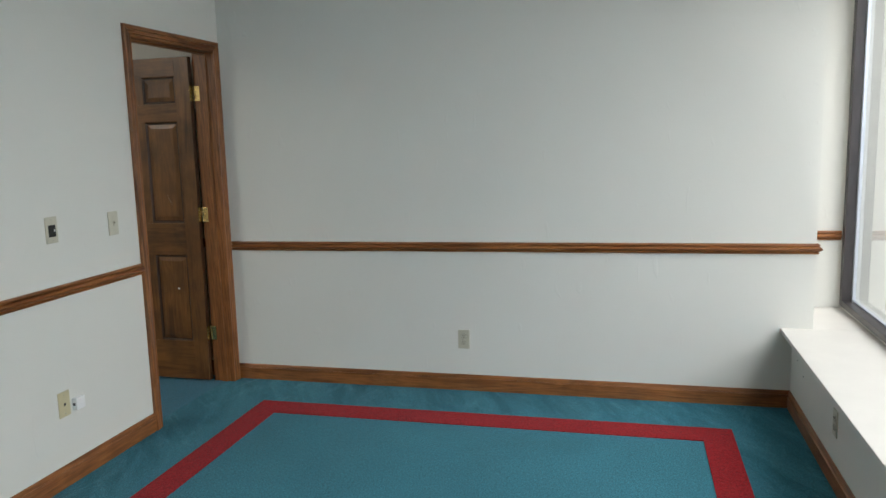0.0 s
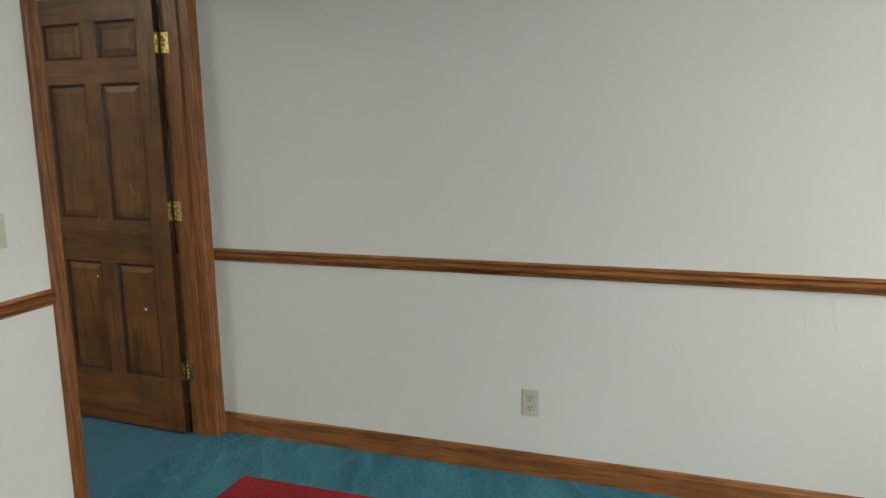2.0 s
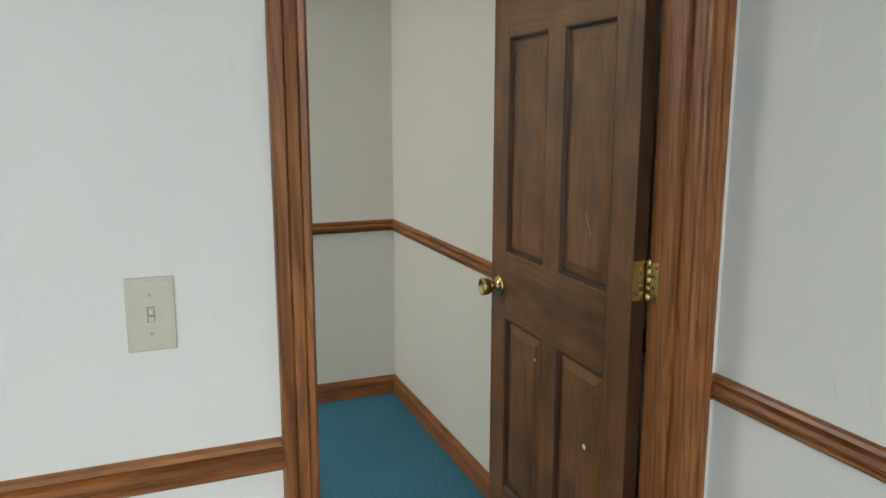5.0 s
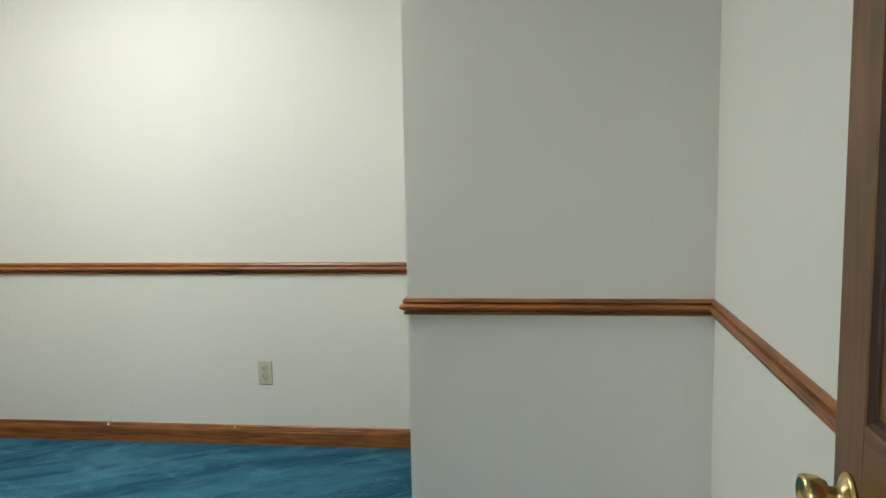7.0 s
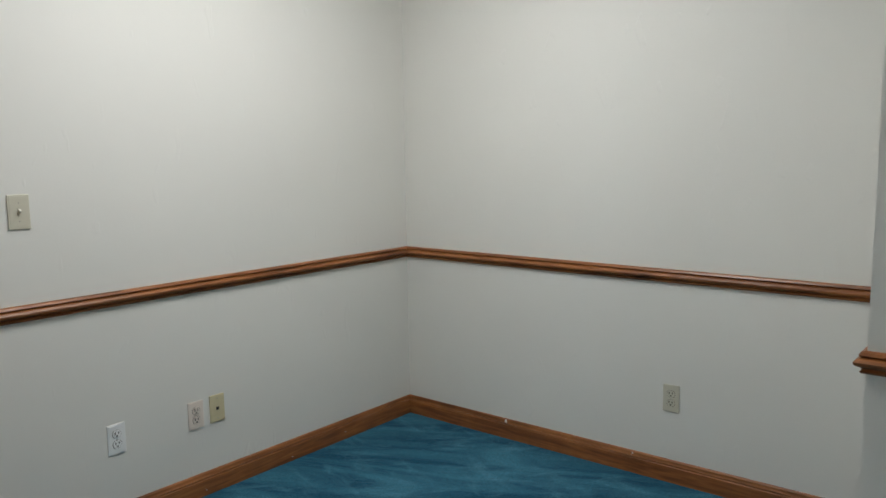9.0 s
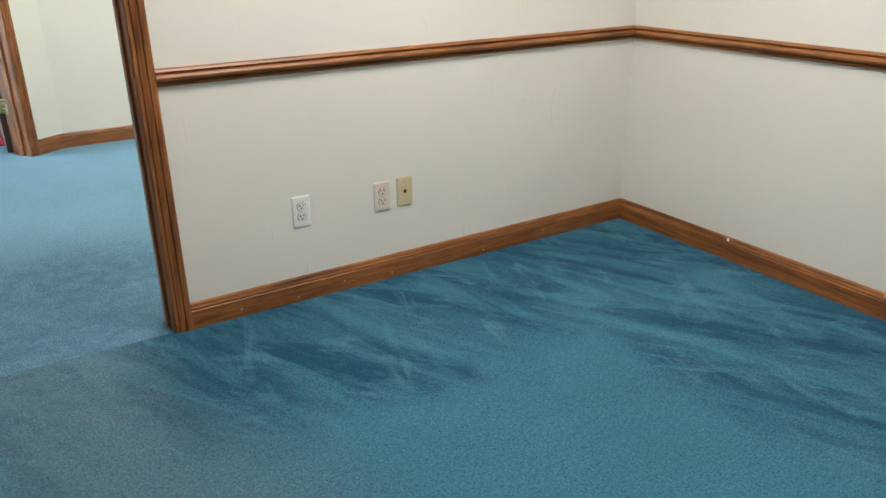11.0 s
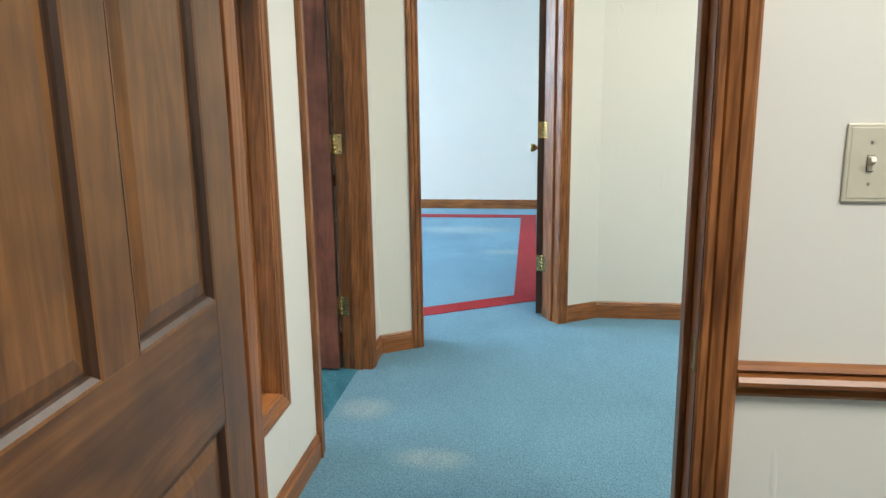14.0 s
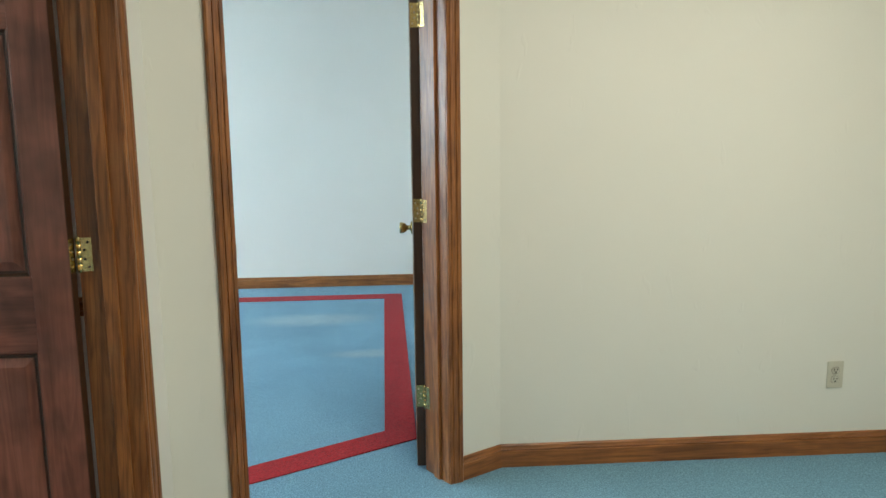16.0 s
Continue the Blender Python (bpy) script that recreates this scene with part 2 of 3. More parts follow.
pb.inputs["Base Color"].default_value = (0.9, 0.9, 0.88, 1)
pb.inputs["Emission Color"].default_value = (1.0, 0.97, 0.88, 1)
pb.inputs["Emission Strength"].default_value = 4.0

# ---------------------------------------------------------------- mesh helpers


def link(name, bm, mat, parent=None, label="", smooth=False):
    bmesh.ops.recalc_face_normals(bm, faces=bm.faces)
    me = bpy.data.meshes.new(name)
    bm.to_mesh(me)
    bm.free()
    if smooth:
        for p in me.polygons:
            p.use_smooth = True
    me.materials.append(mat)
    ob = new(name, me)
    if parent is not None:
        ob.parent = parent
    if label:
        ob["label"] = label
    return ob


def part(name, bm, mat, parent, label="", smooth=False):
    return link(name, bm, mat, parent, label, smooth)


def add_box(bm, a, b, bevel=0.0):
    """A box between two corners, its edges rounded off by bevel."""
    tmp = bmesh.new()
    bmesh.ops.create_cube(tmp, size=1)
    for v in tmp.verts:
        v.co = Vector([(p + q) / 2 + c * (q - p) for p, q, c in zip(a, b, v.co)])
    if bevel:
        bmesh.ops.bevel(tmp, geom=tmp.edges[:], offset=bevel, segments=2, affect='EDGES', profile=0.5)
    me = bpy.data.meshes.new("tmp")
    tmp.to_mesh(me)
    tmp.free()
    bm.from_mesh(me)
    bpy.data.meshes.remove(me)
    return bm


def box(a, b, bevel=0.0):
    return add_box(bmesh.new(), a, b, bevel)


def lathe(profile, steps=24):
    """Turned round the local y axis; profile of (y, radius)."""
    bm = bmesh.new()
    rings = []
    for y, r in profile:
        rings.append([bm.verts.new((r * math.cos(k * math.tau / steps), y, r * math.sin(k * math.tau / steps))) for k in range(steps)])
    for a, b in zip(rings, rings[1:]):
        for k in range(steps):
            bm.faces.new((a[k], a[(k + 1) % steps], b[(k + 1) % steps], b[k]))
    bm.faces.new(rings[0])
    bm.faces.new(rings[-1][::-1])
    return bm


def sweep(profile, path, m=None):
    """A moulding: profile of (offset to the path's left, height) carried along a flat path with mitred corners."""
    bm = bmesh.new()
    pts = [Vector(p) for p in path]
    loops = []
    for i, p in enumerate(pts):
        d0 = (p - pts[i - 1]).normalized() if i else None
        d1 = (pts[i + 1] - p).normalized() if i + 1 < len(pts) else None
        n0 = Vector((-d0.y, d0.x)) if d0 else None
        n1 = Vector((-d1.y, d1.x)) if d1 else None
        if n0 is None:
            mit = n1
        elif n1 is None:
            mit = n0
        else:
            mit = (n0 + n1) / (1 + n0.dot(n1))
        loops.append([bm.verts.new((p.x + mit.x * o, p.y + mit.y * o, h)) for o, h in profile])
    k = len(profile)
    for a, b in zip(loops, loops[1:]):
        for j in range(k):
            bm.faces.new((a[j], a[(j + 1) % k], b[(j + 1) % k], b[j]))
    bm.faces.new(loops[0])
    bm.faces.new(loops[-1][::-1])
    if m is not None:
        bmesh.ops.transform(bm, matrix=m, verts=bm.verts)
    return bm


BASE = [(0.0, 0.0), (0.014, 0.0), (0.014, 0.066), (0.009, 0.0695), (0.0095, 0.073), (0.0125, 0.075), (0.009, 0.082), (0.008, 0.090), (0.004, 0.096), (0.0, 0.096)]
RAIL = [(0.0, 0.845), (0.010, 0.845), (0.013, 0.850), (0.007, 0.856), (0.015, 0.861), (0.024, 0.866), (0.026, 0.873), (0.020, 0.880),
        (0.009, 0.884), (0.016, 0.890), (0.012, 0.897), (0.006, 0.900), (0.0, 0.900)]
CASING = [(0.0, 0.0), (0.0, 0.010), (0.003, 0.013), (0.012, 0.012), (0.014, 0.009), (0.017, 0.014), (0.034, 0.017), (0.036, 0.013), (0.039, 0.019), (0.054, 0.020), (0.0585, 0.016), (0.0585, 0.0)]


def structure(ob, label, category):
    return tagged(ob, label, category, kind="structure")


def base(*path):
    return structure(link("baseboard", sweep(BASE, path), OAK_H), "stained oak baseboard with a moulded top edge", "baseboard")


def chair_rail(*path):
    return structure(link("trim", sweep(RAIL, path), OAK_H), "stained oak chair rail with a rounded profile", "chair rail")


def wall(name, p, q, side, openings=(), thick=0.12, top=2.6, mat=PAINT, label="off-white painted plaster wall"):
    """A wall whose visible face runs from p to q; side +1: its body lies to the left. openings: (from, to, sill, head) along it."""
    p, q = Vector(p), Vector(q)
    d = (q - p).normalized()
    n = Vector((-d.y, d.x)) * side
    length = (q - p).length
    bm = bmesh.new()
    cuts = sorted(openings)
    spans, s = [], 0.0
    for a, b, z0, z1 in cuts:
        spans.append((s, a, 0.0, top))
        if z0 > 0:
            spans.append((a, b, 0.0, z0))
        spans.append((a, b, z1, top))
        s = b
    spans.append((s, length, 0.0, top))
    for a, b, z0, z1 in spans:
        if b - a > 1e-4:
            add_box(bm, (a, 0, z0), (b, thick, z1))
    m = Matrix(((d.x, n.x, 0, p.x), (d.y, n.y, 0, p.y), (0, 0, 1, 0), (0, 0, 0, 1)))
    bmesh.ops.transform(bm, matrix=m, verts=bm.verts)
    return structure(link(name, bm, mat), label, "wall")


def opening_frame(name, p, q, n, thick, head, sill=None, stop_at=0.5, label="stained oak door frame with moulded casing"):
    """Jamb lining, stop and both casings of an opening from p to q; n points from the first face through the wall."""
    p, q, n = Vector(p), Vector(q), Vector(n)
    d = (q - p).normalized()
    w = (q - p).length
    e = tagged(new(name), label, "door frame" if sill is None else "window frame", kind="structure")
    z0 = 0.0 if sill is None else sill
    m = Matrix(((d.x, n.x, 0, p.x), (d.y, n.y, 0, p.y), (0, 0, 1, 0), (0, 0, 0, 1)))

    def put(nm, bm, mat):
        bmesh.ops.transform(bm, matrix=m, verts=bm.verts)
        return part(nm, bm, mat, e)
    t = 0.003
    put("jamb", box((-0.015, -0.003, z0), (t, thick + 0.003, head + 0.01)), OAK_V)
    put("jamb", box((w - t, -0.003, z0), (w + 0.015, thick + 0.003, head + 0.01)), OAK_V)
    put("head_jamb", box((t, -0.003, head - t), (w - t, thick + 0.003, head + 0.015)), OAK_H)
    s0, s1 = thick * stop_at - 0.018, thick * stop_at + 0.018
    put("stop", box((t, s0, z0), (t + 0.011, s1, head - t - 0.011), 0.002), OAK_V)
    put("stop", box((w - t - 0.011, s0, z0), (w - t, s1, head - t - 0.011), 0.002), OAK_V)
    put("head_stop", box((t, s0, head - t - 0.011), (w - t, s1, head - t), 0.002), OAK_H)
    if sill is not None:
        put("sill", box((t, -0.003, z0), (w - t, thick + 0.003, z0 + t)), OAK_H)
        put("stop", box((t, s0, z0 + t), (w - t, s1, z0 + t + 0.011), 0.002), OAK_H)
    a, b, h = 0.0015, w - 0.0015, head - 0.0015
    for face in (0, 1):
        fm = Matrix(((1, 0, 0, 0), (0, 0, -1 if face == 0 else 1, 0 if face == 0 else thick), (0, 1, 0, 0), (0, 0, 0, 1)))
        # uprights and head are mitred pieces
        for nm, pa, pb, ma, mb, mat in (
                ("casing", (a, z0 if sill is None else sill + 0.0015), (a, h), sill is not None, True, OAK_V),
                ("head_casing", (a, h), (b, h), True, True, OAK_H),
                ("casing", (b, h), (b, z0 if sill is None else sill + 0.0015), True, sill is not None, OAK_V),
                ("apron", (b, z0 + 0.0015), (a, z0 + 0.0015), True, True, OAK_H)):
            if nm == "apron" and sill is None:
                continue
            bm = bmesh.new()
            u = (Vector(pb) - Vector(pa)).normalized()
            out = Vector((-u.y, u.x))
            ends = []
            for pt, mit, sg in ((pa, ma, -1), (pb, mb, 1)):
                ends.append([bm.verts.new((pt[0] + out.x * o + u.x * o * sg * mit, pt[1] + out.y * o + u.y * o * sg * mit, hh)) for o, hh in CASING])
            k = len(CASING)
            for j in range(k):
                bm.faces.new((ends[0][j], ends[0][(j + 1) % k], ends[1][(j + 1) % k], ends[1][j]))
            bm.faces.new(ends[0])
            bm.faces.new(ends[1][::-1])
            bmesh.ops.transform(bm, matrix=fm, verts=bm.verts)
            put(nm, bm, mat)
    return e


# ---------------------------------------------------------------- setting: floors, walls, ceilings
P0, P1 = Vector((-0.115, -5.64)), Vector((-1.23, -6.335))
U = (P1 - P0).normalized()
N = Vector((-U.y, U.x))


def on_diag(s, o=0.0):
    v = P0 + U * s + N * o
    return (v.x, v.y)


def slab(name, pts, z0, z1, mat, label, category):
    bm = bmesh.new()
    lo = [bm.verts.new((x, y, z0)) for x, y in pts]
    hi = [bm.verts.new((x, y, z1)) for x, y in pts]
    bm.faces.new(lo[::-1])
    bm.faces.new(hi)
    for i in range(len(pts)):
        j = (i + 1) % len(pts)
        bm.faces.new((lo[i], lo[j], hi[j], hi[i]))
    return structure(link(name, bm, mat), label, category)


a75, b75 = on_diag(-0.02, 0.075), on_diag(1.33, 0.075)
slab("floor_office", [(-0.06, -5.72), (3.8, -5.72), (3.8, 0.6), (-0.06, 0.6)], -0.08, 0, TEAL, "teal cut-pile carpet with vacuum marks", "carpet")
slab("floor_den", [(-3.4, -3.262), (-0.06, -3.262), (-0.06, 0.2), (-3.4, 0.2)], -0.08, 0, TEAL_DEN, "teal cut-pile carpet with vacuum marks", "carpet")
slab("floor_hall", [(-4.1, -6.42), (b75[0], -6.42), b75, a75, (-0.06, -5.68), (-0.06, -3.262), (-4.1, -3.262)], -0.08, 0, HALLC, "faded teal carpet in the hall", "carpet")
slab("floor_far_office", [(-1.5, -10.2), (3.8, -10.2), (3.8, -5.72), (-0.02, -5.72), a75, b75, (-1.5, -6.42)], -0.08, 0, HALLC, "faded teal carpet with a red border", "carpet")


def border(outer, inner):
    bm = bmesh.new()
    k = len(outer)
    o = [bm.verts.new((x, y, 0.004)) for x, y in outer]
    n = [bm.verts.new((x, y, 0.004)) for x, y in inner]
    ob = [bm.verts.new((x, y, -0.01)) for x, y in outer]
    nb = [bm.verts.new((x, y, -0.01)) for x, y in inner]
    for i in range(k):
        j = (i + 1) % k
        bm.faces.new((o[i], o[j], n[j], n[i]))
        bm.faces.new((o[i], ob[i], ob[j], o[j]))
        bm.faces.new((n[i], n[j], nb[j], nb[i]))
    return structure(link("carpet_border", bm, RED), "red carpet band set into teal carpet", "carpet border")


border([(0.355, -5.30), (2.95, -5.30), (2.95, -0.386), (0.365, -0.386)], [(0.51, -5.13), (2.80, -5.13), (2.80, -0.56), (0.515, -0.56)])
border([(-0.86, -9.71), (3.0, -9.71), (3.0, -6.12), (0.02, -6.12), (-0.895, -6.645)], [(-0.715, -9.545), (2.85, -9.545), (2.85, -6.27), (0.06, -6.27), (-0.75, -6.745)])
for nm, x0, y0, x1, y1 in (("ceiling_office", -0.06, -5.72, 3.8, 0.6), ("ceiling_den", -3.4, -3.32, -0.06, 0.2),
                           ("ceiling_hall", -4.1, -6.40, -0.06, -3.32), ("ceiling_far_office", -1.5, -10.2, 3.8, -5.72)):
    z = 2.6 if nm != "ceiling_far_office" else 2.602
    structure(link(nm, box((x0, y0, z), (x1, y1, z + 0.1)), CEIL), "white ceiling", "ceiling")

# wall between the office and the den and hall, with a door, an inner window and another door
HEAD = 2.04
wall("wall_west", (0, 0.5), (0, -5.66), -1,
     [(0.5 + 0.08, 0.5 + 0.857, 0, HEAD), (0.5 + 3.42, 0.5 + 4.190, 0.40, HEAD), (0.5 + 4.60, 0.5 + 5.42, 0, HEAD)])
frame_1 = opening_frame("door_frame_1", (0, -0.08), (0, -0.857), (-1, 0), 0.12, HEAD, stop_at=0.45)
inner_window = opening_frame("window_frame_1", (0, -3.42), (0, -4.190), (-1, 0), 0.12, HEAD, sill=0.40, label="stained oak frame of an inner window")
frame_2 = opening_frame("door_frame_2", (0, -4.60), (0, -5.42), (-1, 0), 0.12, HEAD, stop_at=0.55)
wall("wall_north", (0, 0), (3.39, 0), 1, thick=0.6)
wall("wall_niche", (3.39, 0.55), (3.9, 0.55), 1, thick=0.12)
wall("wall_south", (0, -5.66), (3.9, -5.66), -1)
wall("wall_window", (3.66, 0.55), (3.66, -5.66), 1, [(0.02, 6.1, 0.46, 2.45)], thick=0.2)
# den
wall("wall_den_north", (-0.12, 0.03), (-2.36, 0.0805), -1, thick=0.12)
wall("wall_den_step", (-2.34, 0.08), (-2.34, -0.935), -1, thick=0.95)
wall("wall_den_west", (-3.29, -0.5), (-3.29, -3.26), -1)
wall("wall_den_south", (-3.41, -3.26), (-0.12, -3.26), -1, [(-1.164 + 3.41, -0.385 + 3.41, 0, HEAD)])
frame_3 = opening_frame("door_frame_3", (-1.164, -3.26), (-0.385, -3.26), (0, -1), 0.12, HEAD, stop_at=0.6)
# hall
wall("wall_hall_south", (-4.0, -6.335), (-1.23, -6.335), -1, thick=0.15, mat=CREAM, label="cream painted hall wall")
wall("wall_hall_angle", P0, P1, 1, [(0.24, 1.055, 0, HEAD)], thick=0.15, mat=CREAM, label="cream painted wall set at an angle")
frame_4 = opening_frame("door_frame_4", on_diag(0.24), on_diag(1.055), N, 0.15, HEAD, stop_at=0.45)
wall("wall_hall_west", (-4.0, -3.38), (-4.0, -6.335), -1, mat=CREAM, label="cream painted hall wall")
wall("wall_hall_north", (-4.0, -3.38), (-3.41, -3.38), 1, mat=CREAM, label="cream painted hall wall")
# far office
wall("wall_far_west", (-1.35, -6.485), (-1.35, -10.1), -1)
wall("wall_far_south", (-1.47, -10.1), (3.9, -10.1), -1)
wall("wall_far_window", (3.66, -5.78), (3.66, -10.1), 1, [(0.1, 4.2, 0.46, 2.45)], thick=0.2)

# baseboards and chair rails
base((3.29, -5.66), (3.29, 0), (0, 0), (0, -0.02))
base((0, -0.916), (0, -4.541))
base((0, -5.479), (0, -5.66), (3.29, -5.66))
base((-0.12, 0.0), (-0.12, 0.03), (-2.34, 0.08), (-2.34, -0.935), (-3.29, -0.935), (-3.29, -3.26), (-1.222, -3.26))
base((-0.328, -3.26), (-0.12, -3.26), (-0.12, -0.916))
base((-4, -6.335), (-1.23, -6.335), on_diag(1.113))
base(on_diag(0.182), (P0.x - 0.005, P0.y), (-0.12, -5.479))
base((-0.12, -4.541), (-0.12, -3.38), (-0.328, -3.38))
base((-1.222, -3.38), (-4, -3.38), (-4, -6.335))
base((3.66, -5.78), (-0.03, -5.78), on_diag(0.182, 0.15))
base(on_diag(1.113, 0.15), (-1.35, -6.586), (-1.35, -10.1), (3.66, -10.1))
north_rail = chair_rail((3.64, 0.55), (3.39, 0.55), (3.39, 0), (0, 0), (0, -0.02))
for v in north_rail.data.vertices:  # it was fixed a little out of level
    v.co.z -= 0.013 * max(0.0, 1 - v.co.x / 3.39)
chair_rail((0, -0.916), (0, -3.361))
chair_rail((0, -4.249), (0, -4.541))
chair_rail((0, -5.479), (0, -5.66), (3.66, -5.66))
chair_rail((-0.12, 0.0), (-0.12, 0.03), (-2.34, 0.08), (-2.34, -0.935), (-3.29, -0.935), (-3.29, -3.26), (-1.222, -3.26))
chair_rail((-0.328, -3.26), (-0.12, -3.26), (-0.12, -0.916))

# ---------------------------------------------------------------- doors


def panel_mesh(x0, z0, x1, z1, th):
    """A raised panel with its moulded surround, on both faces of the leaf."""
    bm = bmesh.new()
    rings = [(0.0, 0.0), (0.004, 0.001), (0.010, 0.007), (0.012, 0.011), (0.018, 0.011), (0.042, 0.005), (0.044, 0.005)]
    for face in (0, 1):
        prev = None
        for inset, depth in rings:
            y = depth if face == 0 else th - depth
            ring = [bm.verts.new(c) for c in ((x0 + inset, y, z0 + inset), (x1 - inset, y, z0 + inset), (x1 - inset, y, z1 - inset), (x0 + inset, y, z1 - inset))]
            if prev:
                for k in range(4):
                    f = bm.faces.new((prev[k], prev[(k + 1) % 4], ring[(k + 1) % 4], ring[k]))
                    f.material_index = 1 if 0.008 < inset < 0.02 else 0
            prev = ring
        bm.faces.new(prev)
    return bm


def knob_mesh(sign):
    prof = [(0.0, 0.031), (0.004, 0.032), (0.008, 0.026), (0.011, 0.013), (0.026, 0.0115), (0.030, 0.019), (0.040, 0.025), (0.054, 0.0275), (0.061, 0.026), (0.062, 0.021), (0.057, 0.018), (0.0565, 0.004)]
    return lathe([(y * sign, r) for y, r in prof], 28)


def hinge_parts(e, z, w_knuckle=0.0065):
    h = part("hinge", lathe_up(0.0, 0.0, z - 0.045, z + 0.045, w_knuckle), BRASS, e, "worn brass butt hinge", True)
    part("hinge_leaf", box((0.010, 0.002, z - 0.045), (0.0118, 0.034, z + 0.045), 0.0006), BRASS, h)
    for k in (-0.03, -0.01, 0.01, 0.03):
        part("screw", box((0.0088, 0.014 + (0.008 if k in (-0.03, 0.03) else 0), z + k - 0.003), (0.0102, 0.020 + (0.008 if k in (-0.03, 0.03) else 0), z + k + 0.003), 0.0006), SCREW, h)


def lathe_up(x, y, z0, z1, r, steps=14):
    bm = bmesh.new()
    prof = [(z0 - 0.004, r * 0.55), (z0, r)]
    seg = (z1 - z0) / 5
    for k in range(1, 5):
        zz = z0 + seg * k
        prof += [(zz - 0.0006, r), (zz, r * 0.82), (zz + 0.0006, r)]
    prof += [(z1, r), (z1 + 0.004, r * 0.55)]
    rings = [[bm.verts.new((x + rr * math.cos(k * math.tau / steps), y + rr * math.sin(k * math.tau / steps), zz)) for k in range(steps)] for zz, rr in prof]
    for a, b in zip(rings, rings[1:]):
        for k in range(steps):
            bm.faces.new((a[k], a[(k + 1) % steps], b[(k + 1) % steps], b[k]))
    bm.faces.new(rings[0])
    bm.faces.new(rings[-1][::-1])
    return bm


def door(name, hx, hy, angle, width, label, woods=None):
    """A six-panel leaf turning on its pin at the local origin, reaching along local x, 35 mm thick towards local y."""
    e = tagged(new(name), label, "door")
    up, level = woods or (DOOR_V, DOOR_H)
    th, x0, x1, z0, z1 = 0.035, 0.012, 0.012 + width, 0.012, 2.018
    st = 0.099
    mid = (x0 + x1) / 2
    mw = 0.042
    part("stile", box((x0, 0, z0), (x0 + st, th, z1), 0.0015), up, e)
    part("stile", box((x1 - st, 0, z0), (x1, th, z1), 0.0015), up, e)
    # strip coloured near-black to give the shade in the hinge gap
    part("hinge_edge", box((x0 - 0.0012, 0.001, z0 + 0.001), (x0 + 0.0005, th - 0.001, z1 - 0.001)), DOOR_G, e, "edge darkened as hinge gap shade")
    rows = [(0.258, 0.815), (1.012, 1.638), (1.742, 1.908)]
    edges = [z0] + [z for r in rows for z in r] + [z1]
    for k in range(0, 8, 2):
        part("rail", box((x0 + st, 0.0003, edges[k]), (x1 - st, th - 0.0003, edges[k + 1]), 0.0008), level, e)
    for a, b in rows:
        part("mullion", box((mid - mw, 0.0005, a), (mid + mw, th - 0.0005, b), 0.0008), up, e)
        for pa, pb in ((x0 + st, mid - mw), (mid + mw, x1 - st)):
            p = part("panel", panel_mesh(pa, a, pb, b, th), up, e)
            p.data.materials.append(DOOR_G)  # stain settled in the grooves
    kx, kz = x1 - 0.062, 0.905
    for sign, y in ((-1, 0.0), (1, th)):
        bm = knob_mesh(sign)
        bmesh.ops.translate(bm, vec=(kx, y, kz), verts=bm.verts)
        part("knob", bm, BRASS, e, "polished brass door knob with a round rosette", True)
    bm = lathe([(-0.002, 0.0125), (0.0008, 0.0125), (0.0016, 0.0112), (0.0016, 0.002)], 20)
    bmesh.ops.transform(bm, matrix=Matrix.Translation((x1, th / 2, kz)) @ Matrix.Rotation(radians(-90), 4, 'Z'), verts=bm.verts)
    latch = part("latch_plate", bm, BRASS, e, "round brass latch on the door edge")
    part("latch_bolt", box((x1, th / 2 - 0.006, kz - 0.007), (x1 + 0.009, th / 2 + 0.006, kz + 0.007), 0.002), BRASS, latch)
    for z in (0.312, 1.065, 1.80):
        hinge_parts(e, z)
    e.matrix_world = pose(hx, hy, 0, 0, 0, angle)
    return e


office_door = door("office_door", -0.1285, -0.083, 177.8, 0.752, "brown six-panel wooden door standing open into the den")
den_door = door("den_door", -0.3885, -3.2515, 91.3, 0.752, "brown six-panel wooden door standing open into the den")
door("hall_door", 0.0085, -5.417, 0, 0.815, "reddish-brown six-panel wooden door standing open into the office", (RED_V, RED_H))
hp = on_diag(1.052, 0.1585)
door("far_office_door", hp[0], hp[1], -91, 0.79, "dark six-panel wooden door seen edge-on, open into the far office")
# scuffs and flecks on the doors
fleck = part("scuff", box((0.186, 0.0290, 0.592), (0.200, 0.0302, 0.604), 0.0005), WHITEP, office_door, "small pale scuff")
part("scuff", box((0.468, 0.0290, 0.735), (0.476, 0.0302, 0.742), 0.0005), WHITEP, office_door, "small pale scuff")
bm = box((-0.0005, 0, -0.03), (0.0005, 0.0006, 0.03))
bmesh.ops.transform(bm, matrix=Matrix.Translation((0.21, 0.0298, 1.16)) @ Matrix.Rotation(radians(28), 4, 'Y'), verts=bm.verts)
part("scratch", bm, IVORY, office_door, "long pale scratch")
part("scuff", box((0.7635, 0.034, 0.835), (0.7648, 0.0356, 0.862), 0.0003), WHITEP, den_door, "paint chipped at the door edge")
part("scuff", box((0.7635, 0.034, 0.795), (0.7648, 0.0354, 0.812), 0.0003), WHITEP, den_door, "paint chipped at the door edge")
